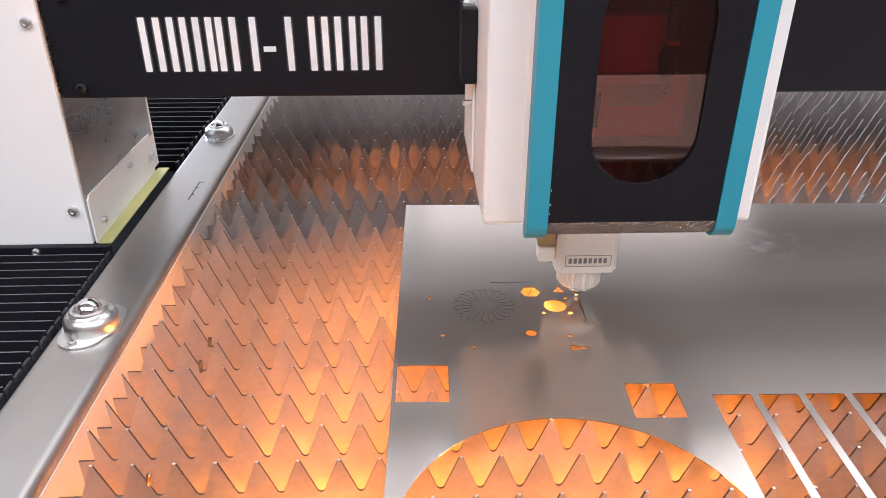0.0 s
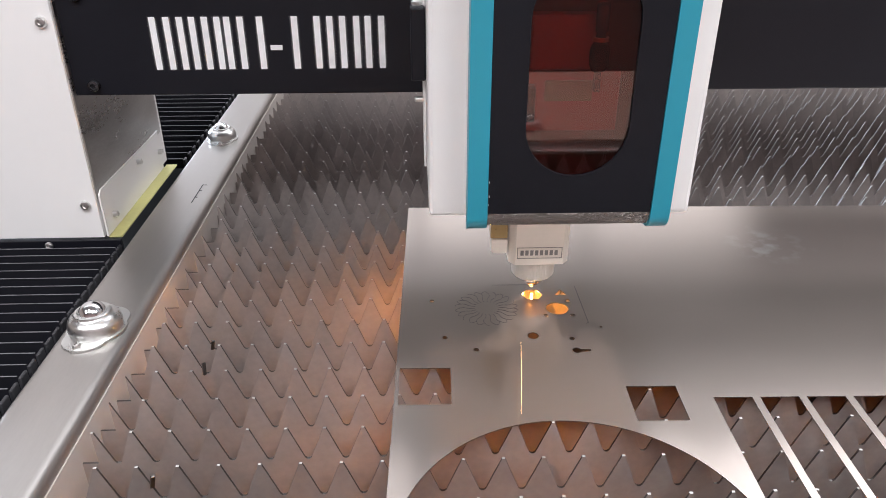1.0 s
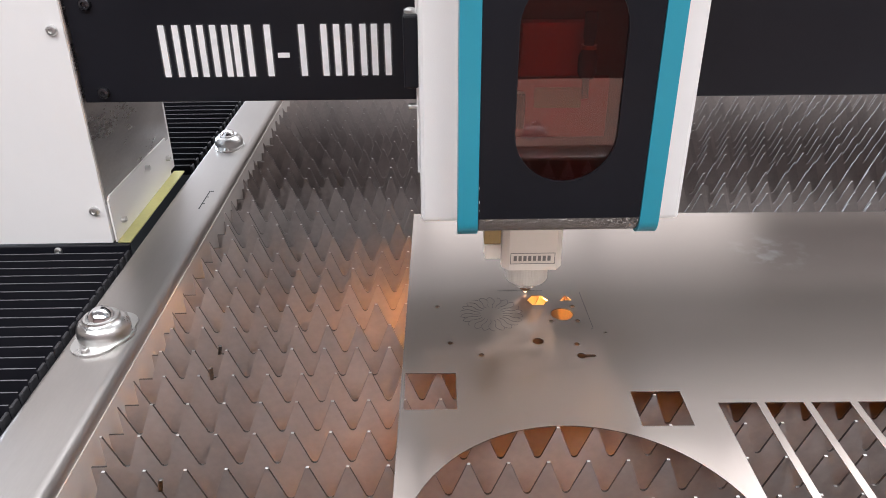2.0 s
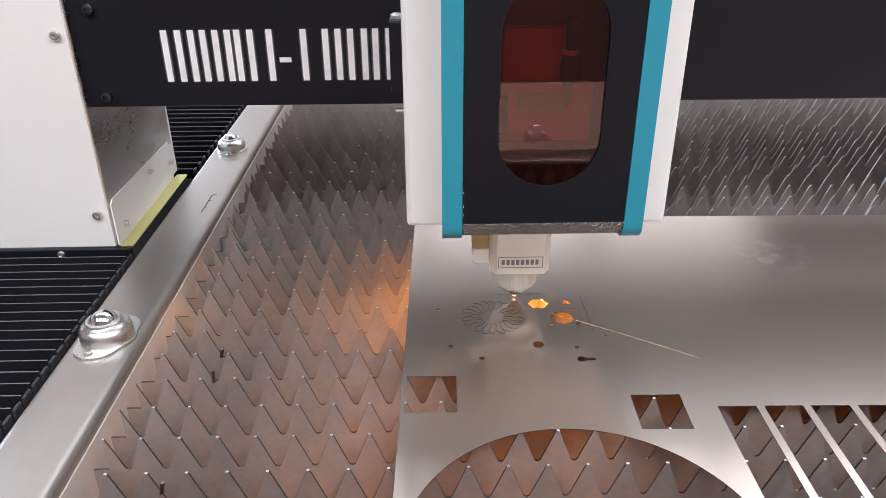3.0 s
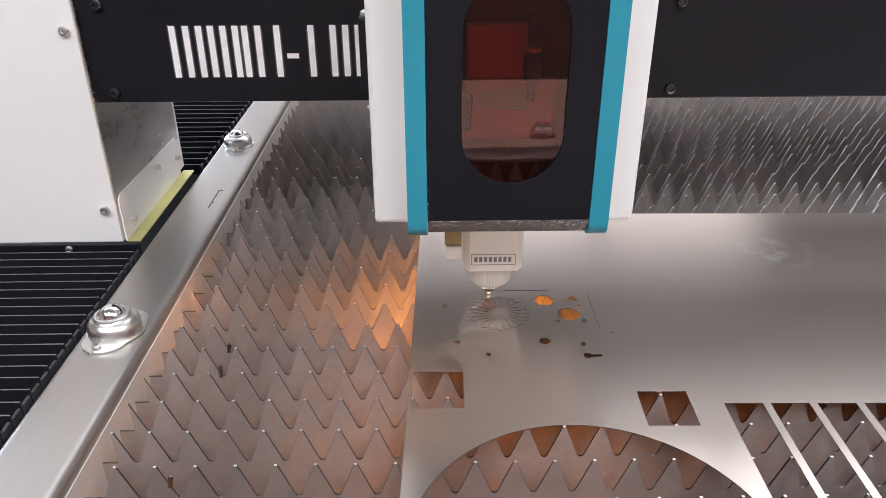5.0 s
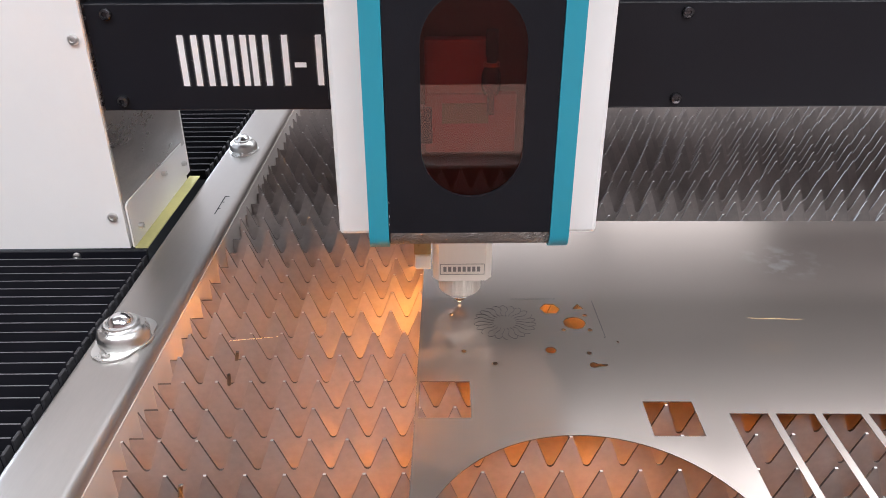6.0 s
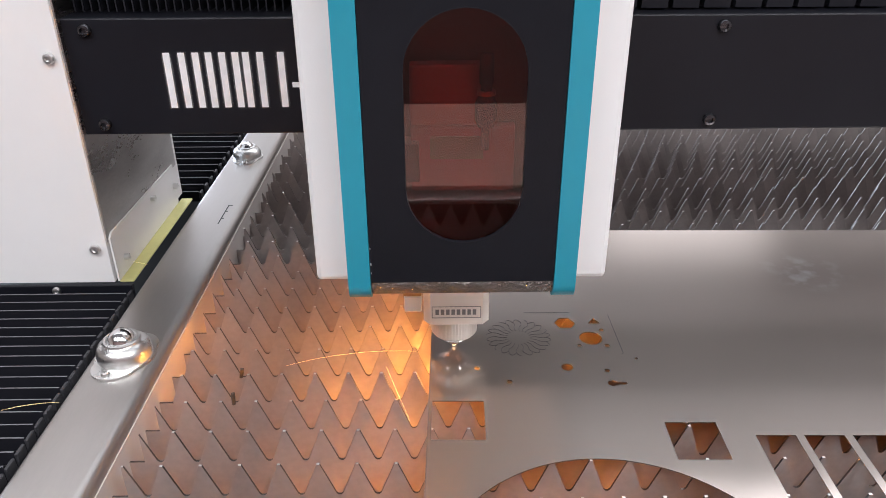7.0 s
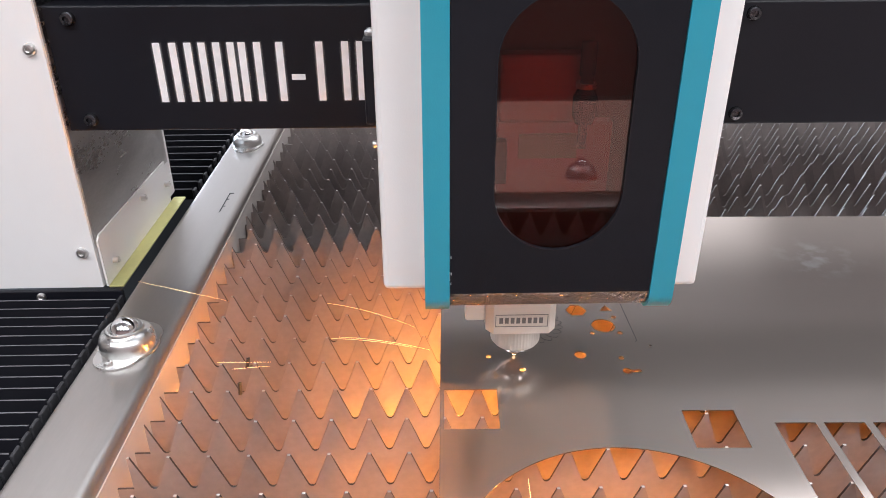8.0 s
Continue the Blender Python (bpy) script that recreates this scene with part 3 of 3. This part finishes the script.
    bd = part("nozzle_body", bb, HEAD, h, "pale anodised nozzle body")
    fr = bmesh.new()
    lx0, lx1, lz0, lz1 = -0.0240, 0.0240, 0.0560, 0.0692
    for b in ((lx0, lx1, lz0, lz0 + 0.0006), (lx0, lx1, lz1 - 0.0006, lz1), (lx0, lx0 + 0.0006, lz0, lz1), (lx1 - 0.0006, lx1, lz0, lz1)):
        box(b[0], b[1], -0.0304, -0.0301, b[2], b[3], bm=fr)
    part("label_frame", fr, INK, bd, "thin grey label outline")
    for k in range(8):
        x = -0.0205 + k * 0.0052
        part("label_bar", box(x, x + 0.0034, -0.0304, -0.0301, 0.0597, 0.0657), INK, bd, "grey bar in place of lettering")
    part("seal_ring", lathe([(0.0262, 0.0500), (0.0262, 0.0478), (0.0240, 0.0474), (0.0232, 0.0462)], 40), CHROME, h, smooth=True)
    part("gap_ring", lathe([(0.0228, 0.0466), (0.0228, 0.0448)], 40), DARK, h)
    ring = lathe([(0.0225, 0.0450), (0.0238, 0.0440), (0.0238, 0.0250), (0.0222, 0.0228), (0.0175, 0.0212)], 96)
    for v in ring.verts:
        if 0.0240 < v.co.z < 0.0445 and round(math.atan2(v.co.y, v.co.x) / (2 * math.pi / 96)) % 2:
            v.co.x, v.co.y = v.co.x * 0.988, v.co.y * 0.988
    part("lock_ring", ring, RING, h, "pale grey knurled lock ring")
    part("nozzle_holder", lathe([(0.0165, 0.0216), (0.0165, 0.0172), (0.0140, 0.0152), (0.0105, 0.0146)], 32), CHROME, h, smooth=True)
    part("nozzle", lathe([(0.0100, 0.0150), (0.0092, 0.0115), (0.0058, 0.0078), (0.0024, 0.0050), (0.0014, 0.0044)], 28), COPPER, h, "small copper nozzle", smooth=True)
    part("air_block", box(-0.0510, -0.0338, -0.024, -0.006, 0.0590, 0.0760, 0.0015), HEAD, h, "small square air block")
    part("fitting", box(-0.0520, -0.0338, -0.022, -0.004, 0.0762, 0.16, 0.001), BRASS, h, "brass hose fitting block")
    part("molten_spot", lathe([(0.0008, 0.0046), (0.0014, 0.0038), (0.0018, 0.0033)], 14), HOT, h, "glowing cutting spot")
    for ob in h.children:
        if ob not in hood:
            ob.location += Vector((0.0015 if ob is bd or ob.name.startswith(("air", "fit")) else 0.0, 0.0045, 0.0006))
    return h


# ---- bellows beside the bed ----
def fold_mesh():
    b = bmesh.new()
    prof = [(-0.0010, -0.0170), (-0.0010, -0.0006), (0.0, 0.0), (0.0006, -0.0006), (0.0150, -0.0130), (0.0150, -0.0170)]
    return slab(prof, -0.80, -0.3655, b)


def bellows(name, label, count, deep=1.0):
    ob = thing(name, pose(0, 0, -0.002), label, "bellows")
    first = part("fold", fold_mesh(), RUBBER, ob, smooth=False)
    turn = Matrix(((0, 1, 0, 0), (1, 0, 0, 0), (0, 0, 1, 0), (0, 0, 0, 1)))
    first.data.transform(Matrix.Diagonal((1, deep, 1, 1)) @ turn)
    # Ridge faces take the painted highlight.
    first.data.materials.append(FOLD_GLINT)
    for f in first.data.polygons:
        f.material_index = 1 if f.center.z > -0.001 and abs(f.center.y) < 0.0009 and abs(f.normal.x) < 0.5 else 0
    skirt = box(-0.3655, -0.3620, -0.0020, 0.0120, -0.10, -0.0020, 0.0012, 2)
    first_side = part("fold_side", skirt, FOLDSIDE, first)
    folds = [first]
    for k in range(count - 1):
        f = first.copy()
        scene.collection.objects.link(f)
        s = first_side.copy()
        scene.collection.objects.link(s)
        s.parent = f
        folds.append(f)
    return ob, folds


GANTRY, HEADOB = gantry(), cutting_head()
NEAR, NEAR_FOLDS = bellows("front_bellows", "black pleated bellows cover in front of the column", 68)
FAR, FAR_FOLDS = bellows("rear_bellows", "black pleated bellows cover behind the column", 42, 1.6)
part("end_plate", box(-0.79, -0.3620, 0.1395, 0.1455, -0.030, 0.002, 0.001), BLACK, GANTRY, "black bellows end plate")
bolt(GANTRY, -0.453, 0.1393, -0.004, 0.005, ZINC, "plate_screw")
part("guide_bed", box(-0.80, -0.352, -1.1, 2.3, -0.30, -0.13), DARK)
tagged(bpy.data.objects["guide_bed"], "dark machine side under the bellows", "machine base", kind="structure")


# ---- sparks ----
def sliver(bm, p, d, length, r):
    d = Vector(d).normalized()
    a = d.orthogonal().normalized() * r
    b = d.cross(a)
    p = Vector(p)
    mid = [bm.verts.new(p + v) for v in (a, b, -a, -b)]
    t0, t1 = bm.verts.new(p - d * length / 2), bm.verts.new(p + d * length / 2)
    for k in range(4):
        bm.faces.new((mid[k], mid[(k + 1) % 4], t1))
        bm.faces.new((mid[(k + 1) % 4], mid[k], t0))


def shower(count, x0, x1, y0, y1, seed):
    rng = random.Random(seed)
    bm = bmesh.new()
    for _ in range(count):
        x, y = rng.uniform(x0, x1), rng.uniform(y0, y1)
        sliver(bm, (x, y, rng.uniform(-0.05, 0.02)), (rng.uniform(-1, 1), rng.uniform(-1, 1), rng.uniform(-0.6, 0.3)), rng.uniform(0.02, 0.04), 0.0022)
    return tagged(part("spark_shower", bm, GLOW), "unseen glowing slivers that light the slats orange like sparks beneath", "sparks", kind="stuff")


def cut_jet():
    bm = bmesh.new()
    lathe([(0.0008, -0.003), (0.0013, -0.012), (0.0015, -0.026), (0.0008, -0.034)], 10, bm)
    rng = random.Random(9)
    for _ in range(60):
        a, r, z = rng.uniform(0, 6.283), rng.uniform(0.01, 0.115), rng.uniform(-0.158, -0.108)
        sliver(bm, (r * math.cos(a) - 0.03, r * math.sin(a) + 0.045, z), (math.cos(a), math.sin(a), -1.2), rng.uniform(0.012, 0.03), 0.0012)
    return tagged(part("cut_jet", bm, JET), "white-hot jet of molten metal under the sheet", "sparks")


# Unseen emitters below the slats; the far and edge ones brighten single patches.
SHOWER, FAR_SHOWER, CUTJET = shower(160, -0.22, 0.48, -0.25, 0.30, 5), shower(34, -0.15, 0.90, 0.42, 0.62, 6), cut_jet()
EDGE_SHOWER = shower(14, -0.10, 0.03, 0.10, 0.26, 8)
SPARKS = []


def flying_spark(t, a, b, sag=0.0, r=0.00022):
    """A glowing streak from a to b that is aloft at t seconds."""
    a, b = Vector(a), Vector(b)
    mid = (a + b) / 2
    bm = bmesh.new()
    n = 8
    pts = [a.lerp(b, k / n) - mid + Vector((0, 0, sag * 4 * (k / n) * (1 - k / n))) for k in range(n + 1)]
    side = (b - a).cross(Vector((0, 0, 1))).normalized()
    rings = []
    for k, p in enumerate(pts):
        w = r * (0.35 + 0.65 * math.sin(math.pi * (0.12 + 0.8 * k / n)))
        rings.append([bm.verts.new(p + q * w) for q in (side, Vector((0, 0, 1)), -side, Vector((0, 0, -1)))])
    for u, v in zip(rings, rings[1:]):
        for k in range(4):
            bm.faces.new((u[k], u[(k + 1) % 4], v[(k + 1) % 4], v[k]))
    bm.faces.new(rings[0])
    bm.faces.new(rings[-1])
    ob = part("flying_spark", bm, STREAK)
    tagged(ob, "thin glowing yellow spark streak flying over the bed", "spark", "flying sparks")
    SPARKS.append((t, ob, Matrix.Translation(mid)))


for t, a, b, sag in ((1.0, (0.118, 0.0155, 0.02), (0.105, -0.0917, 0.02), 0.004), (6.0, (-0.198, 0.046, 0.02), (-0.147, 0.053, 0.02), 0.0),
                     (6.0, (0.351, 0.080, 0.02), (0.407, 0.076, 0.02), 0.0), (7.0, (-0.142, 0.033, 0.02), (-0.016, 0.055, 0.02), 0.006),
                     (7.0, (-0.386, -0.029, 0.02), (-0.338, -0.018, 0.02), 0.002), (7.0, (-0.044, 0.029, 0.02), (-0.019, -0.050, 0.02), 0.0),
                     (7.0, (-0.371, 0.253, 0.02), (-0.346, 0.243, 0.02), 0.0), (8.0, (-0.336, 0.175, 0.02), (-0.225, 0.131, 0.02), 0.0),
                     (8.0, (-0.121, 0.124, 0.02), (-0.027, 0.076, 0.02), 0.004), (8.0, (-0.103, 0.061, 0.02), (-0.012, 0.037, 0.02), 0.003),
                     (8.0, (-0.109, 0.059, 0.02), (-0.029, 0.042, 0.02), 0.002), (8.0, (-0.212, 0.023, 0.02), (-0.161, 0.022, 0.02), 0.0),
                     (8.0, (-0.195, 0.012, 0.02), (-0.161, 0.016, 0.02), 0.0), (8.0, (0.064, -0.114, 0.004), (0.063, -0.149, 0.004), 0.0)):
    flying_spark(t, a, b, sag, 0.00008 if t < 7.5 else 0.00013)
flying_spark(3.0, (0.157, 0.103, 0.006), (0.293, 0.015, 0.006), 0.001, 0.00004)
rng = random.Random(21)
for k in range(22):
    # the burst as the head turns at the sheet's edge
    a = rng.uniform(2.1, 3.6)
    d = rng.uniform(0.08, 0.26)
    p = Vector((0.01 + d * math.cos(a), 0.13 + d * math.sin(a) * 0.9, rng.uniform(0.008, 0.03)))
    q = p + Vector((math.cos(a), 0.75 * math.sin(a), 0)) * rng.uniform(0.02, 0.07)
    flying_spark(6.8, p, q, 0.002)
for t, n in ((5.8, 6), (7.2, 4), (1.7, 3), (7.8, 3)):
    for k in range(n):
        p = Vector((rng.uniform(-0.12, -0.03), rng.uniform(0.06, 0.15), 0.015))
        flying_spark(t, p, p + Vector((-rng.uniform(0.03, 0.09), rng.uniform(-0.02, 0.02), 0)), 0.004)


# ---- slag left standing between the teeth ----
def slag(x, y, turn, lean):
    b = box(-0.0018, 0.0018, -0.0012, 0.0012, -0.010, 0.003, 0.0004, 1)
    ob = part("metal_slug", b, SLAT_EDGE)
    ob.matrix_basis = pose(x, y, -0.012, lean, 10, turn)
    tagged(ob, "small loose metal slug stuck between the slats", "scrap")


slag(-0.1965, 0.0690, 20, 12)
slag(-0.1960, 0.0290, 50, -8)
slag(-0.2000, -0.1225, 35, 6)


def motions():
    track = [(0, 0.1959, 0.1154), (0.2, 0.1858, 0.1201), (0.3, 0.1702, 0.1292), (0.4, 0.1566, 0.1383), (0.5, 0.1536, 0.1411), (1, 0.147, 0.1407),
             (1.5, 0.1407, 0.1423), (3, 0.121, 0.1415), (3.5, 0.1142, 0.1423), (4, 0.1078, 0.1412), (4.5, 0.1013, 0.1407), (5.8, 0.0496, 0.1411),
             (6, 0.0437, 0.1406), (6.5, 0.0329, 0.1325), (6.8, 0.023, 0.1047), (7, 0.023, 0.0841), (7.2, 0.0305, 0.0708), (7.5, 0.0635, 0.0595),
             (7.8, 0.072, 0.0316), (8, 0.0702, 0.0459)]
    walk(GANTRY, [(t, pose(0, y, 0)) for t, x, y in track])
    walk(HEADOB, [(t, pose(x, y, 0)) for t, x, y in track])
    walk(CUTJET, [(t, pose(x, y, 0)) for t, x, y in track])
    for k, f in enumerate(NEAR_FOLDS):
        walk(f, [(t, pose(0, -1.0 + (y + 0.1375 + 1.0) * (k + 0.5) / len(NEAR_FOLDS), 0)) for t, x, y in track])
    for k, f in enumerate(FAR_FOLDS):
        walk(f, [(t, pose(0, 1.75 - (1.75 - y - 0.425) * (k + 0.5) / len(FAR_FOLDS), 0)) for t, x, y in track])
    # Unseen slivers sink through the shelf to dim the glow, rise for hard cuts.
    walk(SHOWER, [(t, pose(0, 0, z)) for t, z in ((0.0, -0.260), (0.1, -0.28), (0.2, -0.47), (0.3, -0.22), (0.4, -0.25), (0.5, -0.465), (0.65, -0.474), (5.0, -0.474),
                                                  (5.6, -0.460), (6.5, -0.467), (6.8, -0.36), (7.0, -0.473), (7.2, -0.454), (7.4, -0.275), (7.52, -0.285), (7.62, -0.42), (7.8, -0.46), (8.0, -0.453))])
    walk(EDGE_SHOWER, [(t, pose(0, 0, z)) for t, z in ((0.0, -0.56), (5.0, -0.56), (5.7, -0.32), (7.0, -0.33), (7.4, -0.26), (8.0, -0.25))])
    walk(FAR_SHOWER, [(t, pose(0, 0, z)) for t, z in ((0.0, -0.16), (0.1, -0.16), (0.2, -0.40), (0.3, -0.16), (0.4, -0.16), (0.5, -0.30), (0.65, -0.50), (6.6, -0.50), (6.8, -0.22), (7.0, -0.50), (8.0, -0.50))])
    for t, ob, at in SPARKS:
        low = at.copy()
        low.translation.z -= 0.30
        rows = [(0.0, low), (t - 0.15, low), (t, at), (min(8.0, t + 0.12), low if t < 7.9 else at), (8.0, low if t < 7.9 else at)]
        walk(ob, [r for k, r in enumerate(rows) if r[0] >= 0 and (k == 0 or r[0] > rows[k - 1][0])])


motions()
